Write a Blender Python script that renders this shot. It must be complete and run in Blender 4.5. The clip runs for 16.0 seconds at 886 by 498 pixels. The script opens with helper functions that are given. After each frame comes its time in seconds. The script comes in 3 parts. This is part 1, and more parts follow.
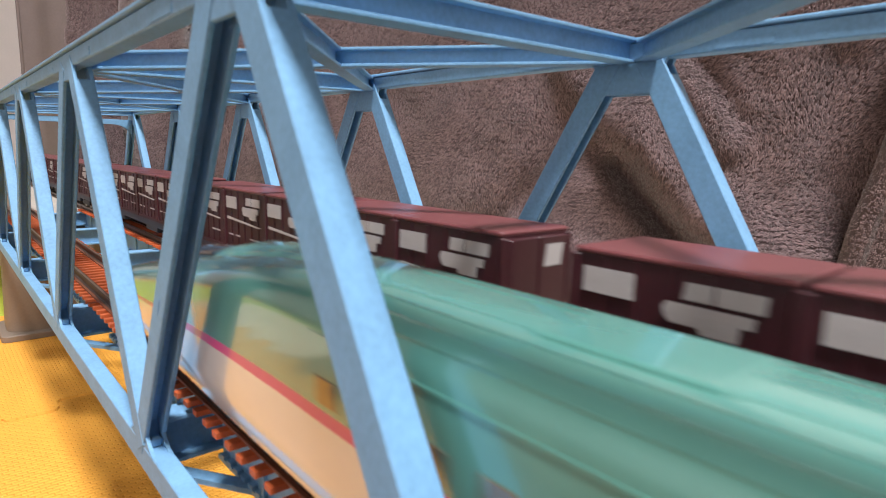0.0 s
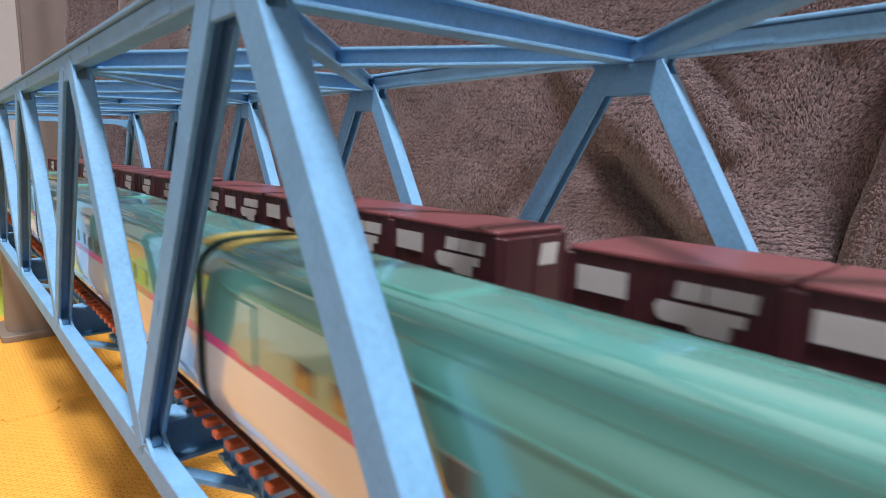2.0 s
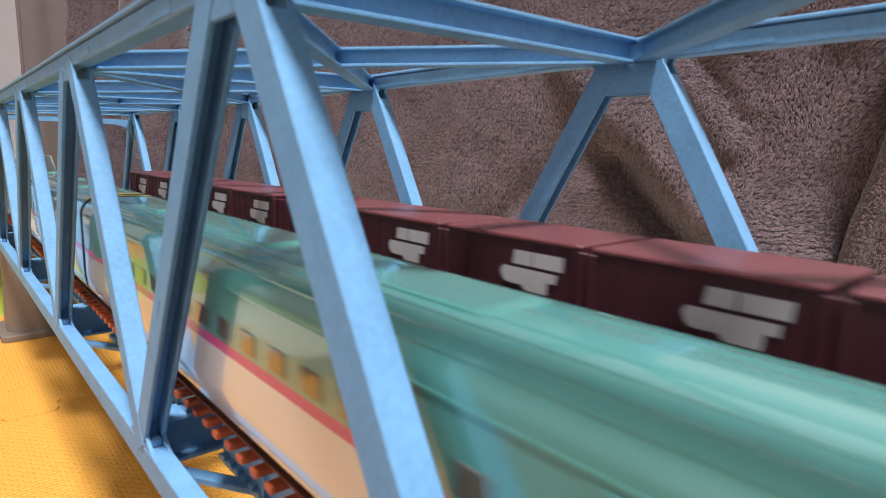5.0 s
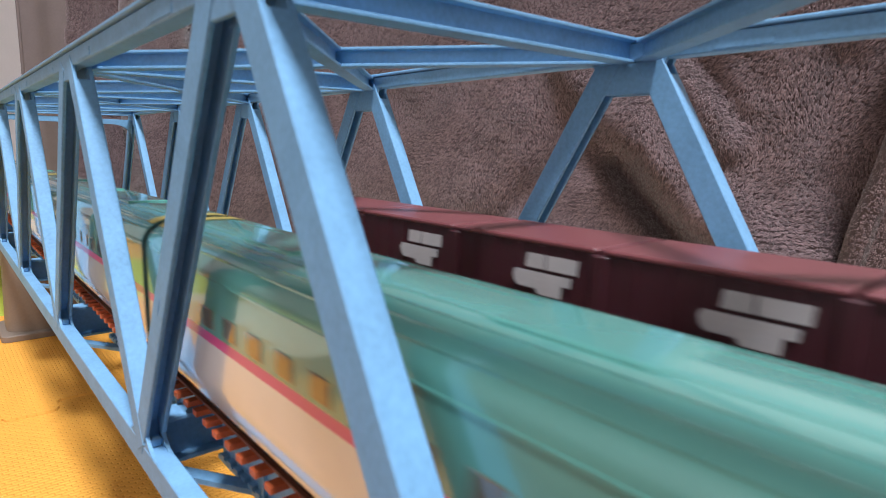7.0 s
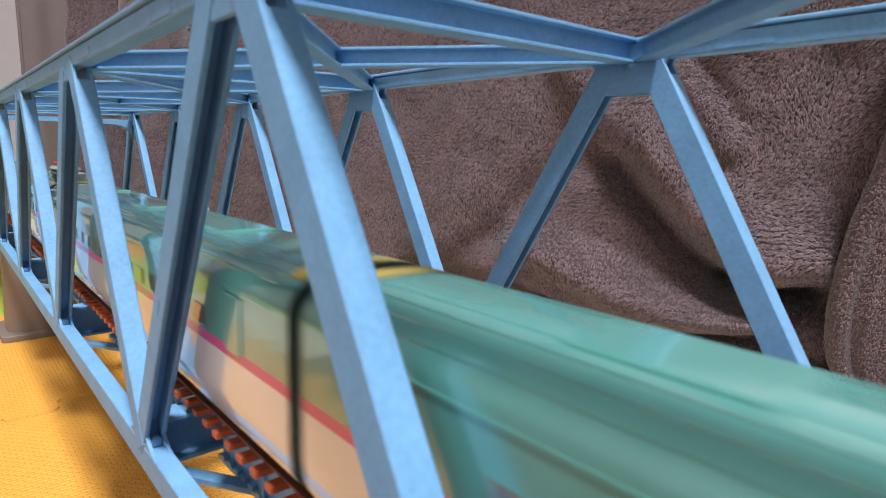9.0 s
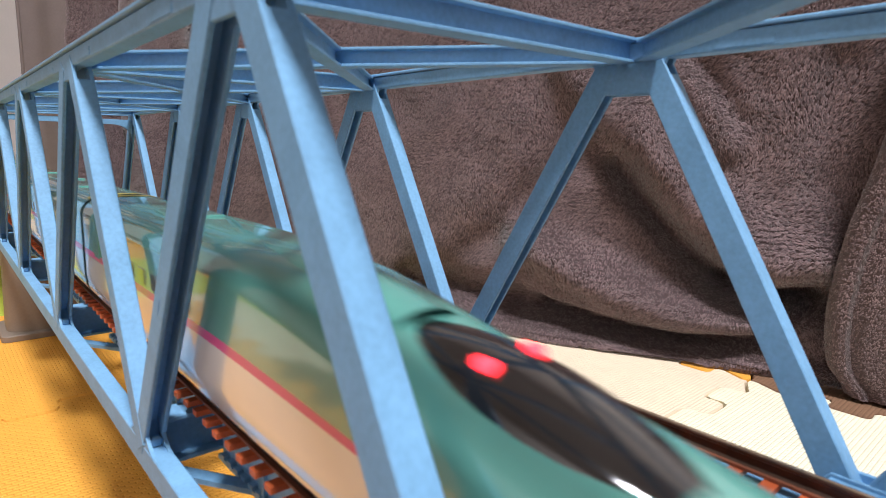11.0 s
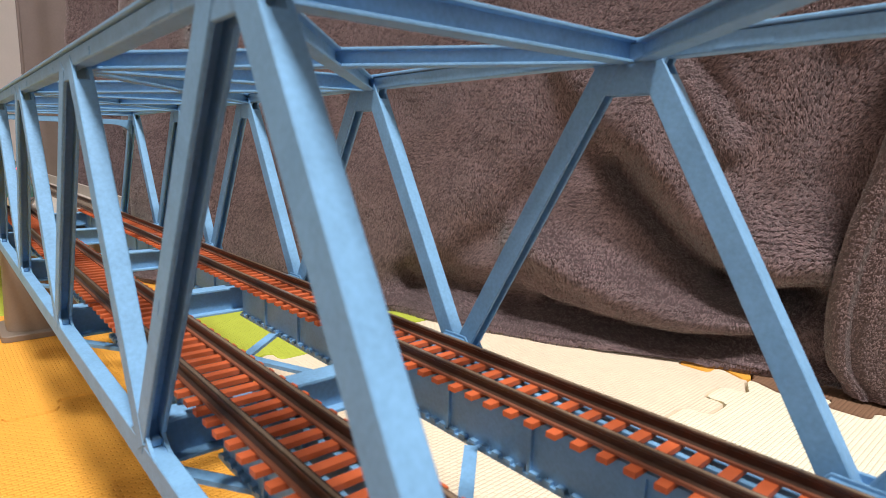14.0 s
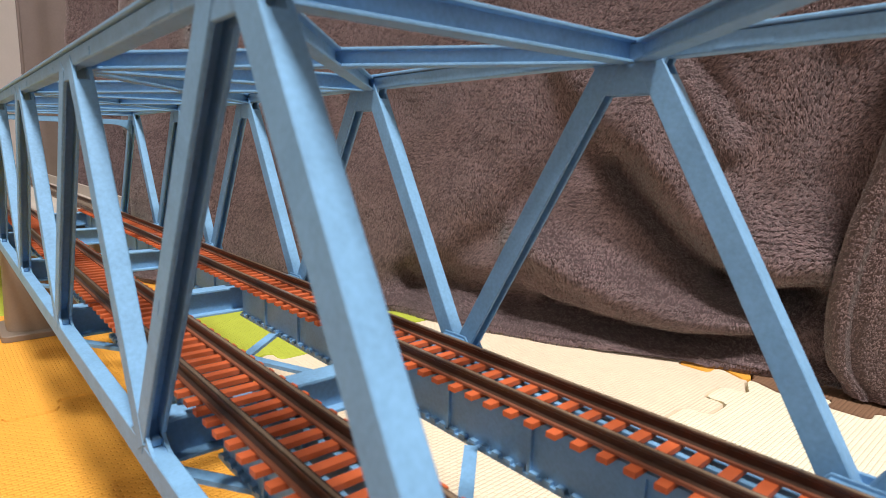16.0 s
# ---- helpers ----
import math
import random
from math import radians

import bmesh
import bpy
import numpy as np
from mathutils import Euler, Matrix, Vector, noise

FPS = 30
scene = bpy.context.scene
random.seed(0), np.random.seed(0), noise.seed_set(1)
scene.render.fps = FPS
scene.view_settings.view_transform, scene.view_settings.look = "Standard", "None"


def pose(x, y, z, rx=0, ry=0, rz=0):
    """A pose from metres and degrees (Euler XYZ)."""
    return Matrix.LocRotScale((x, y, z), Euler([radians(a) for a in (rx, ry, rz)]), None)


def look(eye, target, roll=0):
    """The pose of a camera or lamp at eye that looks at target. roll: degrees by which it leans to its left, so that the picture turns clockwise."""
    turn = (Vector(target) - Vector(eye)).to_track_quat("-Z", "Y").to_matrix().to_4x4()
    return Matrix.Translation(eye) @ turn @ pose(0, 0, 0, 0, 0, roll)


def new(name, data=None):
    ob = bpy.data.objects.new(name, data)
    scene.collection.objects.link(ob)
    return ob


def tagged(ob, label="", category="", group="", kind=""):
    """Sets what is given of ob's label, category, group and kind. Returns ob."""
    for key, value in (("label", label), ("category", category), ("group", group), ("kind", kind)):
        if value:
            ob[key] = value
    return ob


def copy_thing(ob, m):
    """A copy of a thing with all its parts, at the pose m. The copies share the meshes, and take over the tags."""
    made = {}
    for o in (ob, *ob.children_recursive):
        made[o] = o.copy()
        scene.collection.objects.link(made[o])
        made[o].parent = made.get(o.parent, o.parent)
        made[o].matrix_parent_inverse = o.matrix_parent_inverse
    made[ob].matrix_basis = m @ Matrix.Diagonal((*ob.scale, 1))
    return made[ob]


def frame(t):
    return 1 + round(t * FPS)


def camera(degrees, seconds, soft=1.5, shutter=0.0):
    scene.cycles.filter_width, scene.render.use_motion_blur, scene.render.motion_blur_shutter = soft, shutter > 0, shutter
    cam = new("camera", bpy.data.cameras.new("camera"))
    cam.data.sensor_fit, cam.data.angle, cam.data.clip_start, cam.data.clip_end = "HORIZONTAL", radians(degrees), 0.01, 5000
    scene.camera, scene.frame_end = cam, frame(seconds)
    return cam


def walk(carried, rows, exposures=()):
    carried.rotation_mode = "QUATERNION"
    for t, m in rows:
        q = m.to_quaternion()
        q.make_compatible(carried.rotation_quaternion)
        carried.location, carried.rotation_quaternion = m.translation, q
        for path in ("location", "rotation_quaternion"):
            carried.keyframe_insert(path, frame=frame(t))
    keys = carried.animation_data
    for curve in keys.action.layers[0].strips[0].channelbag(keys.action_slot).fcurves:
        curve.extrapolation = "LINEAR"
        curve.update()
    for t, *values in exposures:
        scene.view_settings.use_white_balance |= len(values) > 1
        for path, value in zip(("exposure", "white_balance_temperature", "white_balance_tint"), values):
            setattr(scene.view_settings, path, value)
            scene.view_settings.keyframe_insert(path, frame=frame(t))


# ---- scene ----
# One camera on a fixed stand beside the bridge.
cam = camera(75.1, 16.0, soft=0.7, shutter=0.5)
EYE = (0.05567, -0.02126, 0.05156)
VIEW = look(EYE, (-0.68146, 0.63406, -0.11338), 1.696)
cam.data.dof.use_dof = True
cam.data.dof.focus_distance = 0.28
cam.data.dof.aperture_fstop = 56.0
walk(cam, [(0.0, VIEW), (16.0, VIEW)], [(0.0, 0.54, 6450, 10), (1.2, 0.42, 6100, 10), (9.2, 0.38, 5950, 10), (11.3, 0.34, 6250, 10), (13.0, 0.31, 6450, 10), (16.0, 0.31, 6700, 10)])

# ---- light: one round ceiling lamp in a closed room, its east wall darkened ----
world = bpy.data.worlds.new("room_air")
world.use_nodes = True
world.node_tree.nodes["Background"].inputs["Color"].default_value = (0.6, 0.6, 0.62, 1)
world.node_tree.nodes["Background"].inputs["Strength"].default_value = 0.05
scene.world = world
LAMP = (0.80, -0.38, 2.24)
lamp_data = bpy.data.lights.new("ceiling_lamp_light", "AREA")
lamp_data.shape, lamp_data.size, lamp_data.energy = "DISK", 0.43, 80.0
lamp_data.color = (1.0, 0.985, 0.985)
lamp_light = new("ceiling_lamp_light", lamp_data)
lamp_light.matrix_world = pose(*LAMP)

# ---- sizes ----
P = 0.08036            # truss panel
DEEP = 0.0034          # depth of a truss member across the bridge
W = 0.0687             # inner face of the far truss
YN, YF = 0.0150, 0.0535  # track centres
RAIL = 0.0129          # rail top
MAT = -0.063           # top of the foam mats
GAUGE = 0.009
LEFT_END, RIGHT_END = -4.5 * P, 1.5 * P


# ---- materials ----
def material(name, color, rough=0.5, metal=0.0, vary=0.12, scale=60.0, bump=0.0, bump_scale=900.0, coat=0.0, sheen=0.0,
             island=False, objects=0.0, spec=0.5):
    m = bpy.data.materials.new(name)
    m.use_nodes = True
    nt = m.node_tree
    b = nt.nodes["Principled BSDF"]
    b.inputs["Roughness"].default_value = rough
    b.inputs["Metallic"].default_value = metal
    b.inputs["Coat Weight"].default_value = coat
    b.inputs["Coat Roughness"].default_value = 0.08
    b.inputs["Coat IOR"].default_value = 1.6
    b.inputs["Sheen Weight"].default_value = sheen
    b.inputs["Specular IOR Level"].default_value = spec
    co = nt.nodes.new("ShaderNodeTexCoord")
    n1 = nt.nodes.new("ShaderNodeTexNoise")
    n1.inputs["Scale"].default_value, n1.inputs["Detail"].default_value = scale, 4
    n2 = nt.nodes.new("ShaderNodeTexNoise")
    n2.inputs["Scale"].default_value, n2.inputs["Detail"].default_value = scale * 9, 3
    nt.links.new(co.outputs["Object"], n1.inputs["Vector"])
    nt.links.new(co.outputs["Object"], n2.inputs["Vector"])
    add = nt.nodes.new("ShaderNodeMath")
    add.operation = "ADD"
    nt.links.new(n1.outputs["Fac"], add.inputs[0])
    nt.links.new(n2.outputs["Fac"], add.inputs[1])
    src = add.outputs[0]
    if island or objects:
        g = nt.nodes.new("ShaderNodeNewGeometry") if island else nt.nodes.new("ShaderNodeObjectInfo")
        out = g.outputs["Random Per Island"] if island else g.outputs["Random"]
        mix = nt.nodes.new("ShaderNodeMath")
        mix.operation = "MULTIPLY_ADD"
        mix.inputs[1].default_value = 1.0 if island else objects
        nt.links.new(out, mix.inputs[0])
        nt.links.new(src, mix.inputs[2])
        src = mix.outputs[0]
    ramp = nt.nodes.new("ShaderNodeMapRange")
    ramp.inputs["From Min"].default_value = 0.6
    ramp.inputs["From Max"].default_value = 1.4 + (1.0 if island else objects)
    ramp.inputs["To Min"].default_value = 1 - vary
    ramp.inputs["To Max"].default_value = 1 + vary
    nt.links.new(src, ramp.inputs["Value"])
    mul = nt.nodes.new("ShaderNodeVectorMath")
    mul.operation = "SCALE"
    mul.inputs[0].default_value = color
    nt.links.new(ramp.outputs["Result"], mul.inputs["Scale"])
    nt.links.new(mul.outputs["Vector"], b.inputs["Base Color"])
    if bump:
        n3 = nt.nodes.new("ShaderNodeTexNoise")
        n3.inputs["Scale"].default_value, n3.inputs["Detail"].default_value = bump_scale, 3
        nt.links.new(co.outputs["Object"], n3.inputs["Vector"])
        bp = nt.nodes.new("ShaderNodeBump")
        bp.inputs["Strength"].default_value = bump
        bp.inputs["Distance"].default_value = 0.0003
        nt.links.new(n3.outputs["Fac"], bp.inputs["Height"])
        nt.links.new(bp.outputs["Normal"], b.inputs["Normal"])
    return m


def layered(name, color, rough):
    """Printed plastic: fine level layer lines on top of the plain grain."""
    m = material(name, color, rough, vary=0.16, scale=150, spec=0.3)
    nt = m.node_tree
    co = [n for n in nt.nodes if n.type == "TEX_COORD"][0]
    wave = nt.nodes.new("ShaderNodeTexWave")
    wave.bands_direction = "Z"
    wave.inputs["Scale"].default_value = 900.0
    wave.inputs["Distortion"].default_value = 1.6
    wave.inputs["Detail"].default_value = 2
    wave.inputs["Detail Scale"].default_value = 3
    nt.links.new(co.outputs["Object"], wave.inputs["Vector"])
    bp = nt.nodes.new("ShaderNodeBump")
    bp.inputs["Strength"].default_value = 0.08
    bp.inputs["Distance"].default_value = 0.00005
    nt.links.new(wave.outputs["Fac"], bp.inputs["Height"])
    nt.links.new(bp.outputs["Normal"], nt.nodes["Principled BSDF"].inputs["Normal"])
    return m


def foam(name, color):
    """Foam mat: rows of little raised grains, each row shifted by half a grain."""
    m = material(name, color, 0.75, vary=0.07, scale=14, spec=0.3)
    nt = m.node_tree
    co = [n for n in nt.nodes if n.type == "TEX_COORD"][0]
    br = nt.nodes.new("ShaderNodeTexBrick")
    br.inputs["Scale"].default_value = 1.0
    br.inputs["Brick Width"].default_value = 0.0034
    br.inputs["Row Height"].default_value = 0.0019
    br.inputs["Mortar Size"].default_value = 0.0006
    br.inputs["Mortar Smooth"].default_value = 1.0
    mp = nt.nodes.new("ShaderNodeMapping")
    mp.inputs["Rotation"].default_value = (0, 0, radians(90))
    nt.links.new(co.outputs["Object"], mp.inputs["Vector"])
    nt.links.new(mp.outputs["Vector"], br.inputs["Vector"])
    inv = nt.nodes.new("ShaderNodeMath")
    inv.operation = "SUBTRACT"
    inv.inputs[0].default_value = 1.0
    nt.links.new(br.outputs["Fac"], inv.inputs[1])
    bp = nt.nodes.new("ShaderNodeBump")
    bp.inputs["Strength"].default_value = 0.55
    bp.inputs["Distance"].default_value = 0.0007
    nt.links.new(inv.outputs[0], bp.inputs["Height"])
    nt.links.new(bp.outputs["Normal"], nt.nodes["Principled BSDF"].inputs["Normal"])
    return m


def glow(name, color, strength):
    m = bpy.data.materials.new(name)
    m.use_nodes = True
    b = m.node_tree.nodes["Principled BSDF"]
    b.inputs["Base Color"].default_value = (*color, 1)
    b.inputs["Emission Color"].default_value = (*color, 1)
    b.inputs["Emission Strength"].default_value = strength
    return m


BLUE = layered("blue_printed_plastic", (0.185, 0.38, 0.605), 0.55)
RAILM = material("brown_rail", (0.070, 0.036, 0.024), 0.38, 0.35, vary=0.25, scale=200)
STRIP = material("rust_brown_strip", (0.22, 0.075, 0.04), 0.5, vary=0.2, scale=260)
RAILTOP = material("worn_rail_head", (0.34, 0.245, 0.165), 0.28, 0.5, vary=0.2, scale=200)
SLEEPER = material("rust_red_sleeper", (0.56, 0.115, 0.036), 0.55, vary=0.16, scale=260, objects=0.7)
ORANGE = foam("orange_foam", (0.86, 0.40, 0.058))
CREAM = foam("cream_foam", (0.86, 0.715, 0.53))
IVORY = foam("ivory_foam", (0.87, 0.80, 0.60))
GREEN = foam("lime_foam", (0.50, 0.56, 0.07))
BROWN = foam("brown_foam", (0.22, 0.12, 0.07))
PIER = material("brown_grey_pier", (0.20, 0.155, 0.12), 0.6, vary=0.1, scale=90)
DECK = material("pale_deck", (0.48, 0.43, 0.38), 0.7, vary=0.12, scale=120, bump=0.3)
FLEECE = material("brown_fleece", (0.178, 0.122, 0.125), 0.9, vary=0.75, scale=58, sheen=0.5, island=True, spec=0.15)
# ground is painted darker than the pile, as shade between the tufts
FLEECE_BASE = material("brown_fleece_gap_shade", (0.100, 0.068, 0.069), 0.95, vary=0.25, scale=300, bump=0.8, sheen=0.4, spec=0.1)
SMOOTH = material("smooth_brown_cloth", (0.165, 0.128, 0.122), 0.85, vary=0.08, scale=40, bump=0.3, bump_scale=700)
ROOMM = material("grey_room_wall", (0.56, 0.545, 0.53), 0.9, vary=0.05, scale=20, bump=0.2, bump_scale=400)
DIMM = material("darkened_unseen_wall", (0.07, 0.058, 0.048), 0.85, vary=0.08, scale=8)
WALLM = material("white_wallpaper", (0.88, 0.82, 0.79), 0.85, vary=0.03, scale=20, bump=0.2, bump_scale=400)
FLOORM = material("wood_floor", (0.17, 0.105, 0.06), 0.45, vary=0.2, scale=8)
TEAL = material("teal_gloss_paint", (0.118, 0.345, 0.298), 0.27, 0.1, vary=0.06, scale=40, bump=0.3, bump_scale=110, coat=1.0)
WHITE = material("white_gloss_paint", (0.72, 0.70, 0.68), 0.25, vary=0.04, scale=40, coat=1.0)
PINK = material("pink_stripe_paint", (0.62, 0.045, 0.235), 0.3, vary=0.04, coat=0.6)
YELLOW = material("yellow_roof_band", (0.37, 0.285, 0.065), 0.45, vary=0.08)
GREY = material("grey_shield_plastic", (0.265, 0.252, 0.238), 0.5, vary=0.06)
RED = material("red_pantograph", (0.75, 0.045, 0.02), 0.4, vary=0.05)
CHALK = material("white_insulator", (0.75, 0.72, 0.68), 0.45, vary=0.05)
COVER = material("pale_grey_cover", (0.34, 0.325, 0.31), 0.45, vary=0.06)
DARK = material("dark_underframe", (0.022, 0.022, 0.024), 0.55, vary=0.2, scale=200)
BELLOWS = material("dark_green_bellows", (0.010, 0.035, 0.032), 0.6, vary=0.15, scale=200)
CABGLASS = material("black_cab_glass", (0.012, 0.010, 0.010), 0.05, vary=0.02, coat=1.0)
PANE = material("car_window", (0.13, 0.11, 0.075), 0.08, vary=0.25, scale=300, coat=1.0, objects=0.8)
TAIL = glow("red_tail_light", (1.0, 0.02, 0.03), 6.0)
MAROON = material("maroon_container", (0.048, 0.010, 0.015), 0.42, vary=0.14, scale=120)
# roof maroon is painted lighter than the sides, as if lit from above
MAROON_LIT = material("maroon_lit_roof", (0.17, 0.050, 0.055), 0.40, vary=0.1, scale=120)
PRINT = material("white_print", (0.46, 0.43, 0.425), 0.5, vary=0.08, scale=300)
STEEL = material("wheel_steel", (0.30, 0.27, 0.24), 0.35, 0.8, vary=0.15, scale=300)
FRAME = material("blue_grey_wagon_frame", (0.06, 0.075, 0.11), 0.5, vary=0.15, scale=200)


# ---- mesh tools ----
class Mesh:
    """Collects boxes, bars and sheets for one mesh."""

    def __init__(self):
        self.v, self.f = [], []

    def box(self, x0, x1, y0, y1, z0, z1, m=None):
        pts = [Vector((x, y, z)) for z in (z0, z1) for y in (y0, y1) for x in (x0, x1)]
        return self.hexa(pts, m)

    def hexa(self, pts, m=None):
        k = len(self.v)
        self.v += [tuple(m @ p) if m else tuple(p) for p in pts]
        self.f += [tuple(k + i for i in q) for q in ((0, 2, 3, 1), (4, 5, 7, 6), (0, 1, 5, 4), (2, 6, 7, 3), (0, 4, 6, 2), (1, 3, 7, 5))]
        return self

    def prism(self, outline, lift):
        """A flat outline of points, thickened by the vector lift."""
        k, n = len(self.v), len(outline)
        a = [Vector(p) for p in outline]
        self.v += [tuple(p) for p in a] + [tuple(p + Vector(lift)) for p in a]
        self.f += [tuple(range(k + n - 1, k - 1, -1)), tuple(range(k + n, k + 2 * n))]
        self.f += [(k + i, k + (i + 1) % n, k + n + (i + 1) % n, k + n + i) for i in range(n)]
        return self

    def tube(self, a, b, r, n=12, r2=None):
        a, b = Vector(a), Vector(b)
        q = (b - a).to_track_quat("Z", "Y")
        k = len(self.v)
        for c, rad in ((a, r), (b, r if r2 is None else r2)):
            for i in range(n):
                t = 2 * math.pi * i / n
                self.v.append(tuple(c + q @ Vector((rad * math.cos(t), rad * math.sin(t), 0))))
        self.f += [tuple(range(k + n - 1, k - 1, -1)), tuple(range(k + n, k + 2 * n))]
        self.f += [(k + i, k + (i + 1) % n, k + n + (i + 1) % n, k + n + i) for i in range(n)]
        return self

    def loft(self, rings, caps=True, closed=True):
        k, n = len(self.v), len(rings[0])
        for r in rings:
            self.v += [tuple(p) for p in r]
        for j in range(len(rings) - 1):
            for i in range(n if closed else n - 1):
                a, b = k + j * n + i, k + j * n + (i + 1) % n
                self.f.append((a, b, b + n, a + n))
        if caps and closed:
            self.f += [tuple(range(k + n - 1, k - 1, -1)), tuple(range(k + (len(rings) - 1) * n, k + len(rings) * n))]
        return self

    def data(self, name, mat, bevel=0.0, smooth=False):
        me = bpy.data.meshes.new(name)
        me.from_pydata(self.v, [], self.f)
        bm = bmesh.new()
        bm.from_mesh(me)
        bmesh.ops.recalc_face_normals(bm, faces=bm.faces)
        if bevel:
            bmesh.ops.bevel(bm, geom=list(bm.edges), offset=bevel, segments=1, affect="EDGES", clamp_overlap=True)
        if smooth:
            for f in bm.faces:
                f.smooth = True
            for e in bm.edges:
                if len(e.link_faces) == 2 and e.calc_face_angle(0) > 0.7:
                    e.smooth = False
        bm.to_mesh(me)
        bm.free()
        me.materials.append(mat)
        return me


def part(name, mesh, mat, parent=None, label="", bevel=0.0, smooth=False, m=None):
    data = mesh.data(name, mat, bevel, smooth) if isinstance(mesh, Mesh) else mesh
    ob = new(name, data)
    if parent is not None:
        ob.parent = parent
    if m is not None:
        ob.matrix_basis = m
    return tagged(ob, label)


def thing(name, label, category, group="", kind=""):
    return tagged(new(name), label, category, group, kind)


def ibeam(mesh, a, b, high, wide, t=0.0005):
    """An I-section from a to b (centres), web upright."""
    a, b = Vector(a), Vector(b)
    d = b - a
    side = Vector((-d.y, d.x, 0)).normalized()
    up = Vector((0, 0, 1))
    w, h, k = wide / 2, high / 2, t / 2
    ring = ((-w, -h), (w, -h), (w, t - h), (k, t - h), (k, h - t), (w, h - t), (w, h), (-w, h), (-w, h - t), (-k, h - t), (-k, t - h), (-w, t - h))
    return mesh.loft([[p + side * s + up * z for s, z in ring] for p in (a, b)])


# ---- room ----
def room():
    x0, x1, y0, y1, z0, z1 = -2.95, 2.40, -2.0, 1.6, MAT - 0.012, 2.35
    walls = (("floor", x0, x1, y0, y1, z0 - 0.1, z0, FLOORM, "wooden room floor under the foam mats"),
             ("ceiling", x0 - 0.1, x1 + 0.1, y0 - 0.1, y1 + 0.1, z1, z1 + 0.1, ROOMM, "plain grey room ceiling"),
             ("wall_west", x0 - 0.1, x0, y0, y1, z0, z1, WALLM, "white papered room wall"),
             # out of view; kept dark so little light bounces back from the east
             ("wall_east", x1, x1 + 0.1, y0, y1, z0, z1, DIMM, "unseen room wall darkened to cut bounced light"),
             ("wall_south", x0, x1, y0 - 0.1, y0, z0, z1, WALLM, "white papered room wall"),
             ("wall_north", x0, x1, y1, y1 + 0.1, z0, z1, WALLM, "white papered room wall"))
    for name, a, b, c, d, e, f, mat, label in walls:
        tagged(part(name, Mesh().box(a, b, c, d, e, f), mat), label, name.split("_")[0], kind="structure")
    lamp = thing("ceiling_lamp", "round white ceiling lamp on the ceiling", "lamp")
    lamp.location = (LAMP[0], LAMP[1], 2.35)
    part("base", Mesh().tube((0, 0, -0.05), (0, 0, 0), 0.20, 40), CHALK, lamp)
    part("rim", Mesh().tube((0, 0, -0.085), (0, 0, -0.05), 0.215, 40, 0.23), CHALK, lamp)


# ---- foam mats ----
TILE, TALL = 0.182, 0.203     # mat size along and across the bridge
COLS = range(-6, 1)
ROWS = range(-2, 3)


def seam(i, j, across, back):
    """The shared jigsaw edge that starts at grid corner (i, j), along x or (across) along y."""
    pts, teeth, amp = [], 5, 0.0115
    size = TALL if across else TILE
    pitch = size / teeth
    for k in range(teeth):
        for u, v in ((0.0, -0.25), (0.03, -0.44), (0.09, -0.5), (0.41, -0.5), (0.47, -0.44), (0.50, -0.25), (0.49, 0.20), (0.53, 0.44), (0.59, 0.5),
                     (0.91, 0.5), (0.97, 0.44), (1.01, 0.20)):
            s = (k + u) * pitch
            w = amp * v * (1 if 0.010 < s < size - 0.010 else 0)
            if s < size:
                pts.append((s, w))
    pts.append((size, 0.0))
    ox, oy = -0.053 + i * TILE, 0.0935 + j * TALL
    out = [(ox + w, oy + s) if across else (ox + s, oy + w) for s, w in pts]
    return out[::-1] if back else out


def mats():
    # unseen mats (0, -1), (0, -2), (-1, -2) are brown to weaken bounced light
    chosen = {(-1, 0): CREAM, (0, 0): IVORY, (-2, 0): GREEN, (-3, -1): GREEN, (-1, -1): ORANGE, (-2, -1): ORANGE, (-1, 1): ORANGE,
             (0, 1): BROWN, (0, -1): BROWN, (0, -2): BROWN, (-1, -2): BROWN, (-2, 1): GREEN, (-3, 0): ORANGE, (-4, -1): CREAM}
    names = {ORANGE: "orange", CREAM: "cream", IVORY: "pale ivory", GREEN: "lime green", BROWN: "dark brown"}
    cycle = (CREAM, GREEN, ORANGE, BROWN)
    for i in COLS:
        for j in ROWS:
            mat = chosen.get((i, j), cycle[(i * 3 + j) % 4])
            ring = seam(i, j, False, False)[:-1] + seam(i + 1, j, True, False)[:-1] + seam(i, j + 1, False, True)[:-1] + seam(i, j, True, True)[:-1]
            cx, cy = -0.053 + (i + 0.5) * TILE, 0.0935 + (j + 0.5) * TALL
            k = 1 - 0.0012 / TILE
            drop = 0.0006 * ((i * 7 + j * 3) % 3) / 2
            out = [((x - cx) * k, (y - cy) * k, 0) for x, y in ring]
            low = [((x - cx) * (k - 0.004), (y - cy) * (k - 0.004), 0.0) for x, y in ring]
            m = Mesh()
            n = len(out)
            m.v = [(x, y, -0.012 + drop) for x, y, z in out] + [(x, y, -0.0008) for x, y, z in out] + [(x, y, 0.0) for x, y, z in low]
            m.f = [tuple(range(n - 1, -1, -1)), tuple(range(2 * n, 3 * n))]
            for q in (0, n):
                m.f += [(q + a, q + (a + 1) % n, q + n + (a + 1) % n, q + n + a) for a in range(n)]
            ob = part("foam_mat", m, mat, m=pose(cx, cy, MAT - drop))
            tagged(ob, names[mat] + " foam play mat with jigsaw edges on the floor", "foam mat", "foam mats")


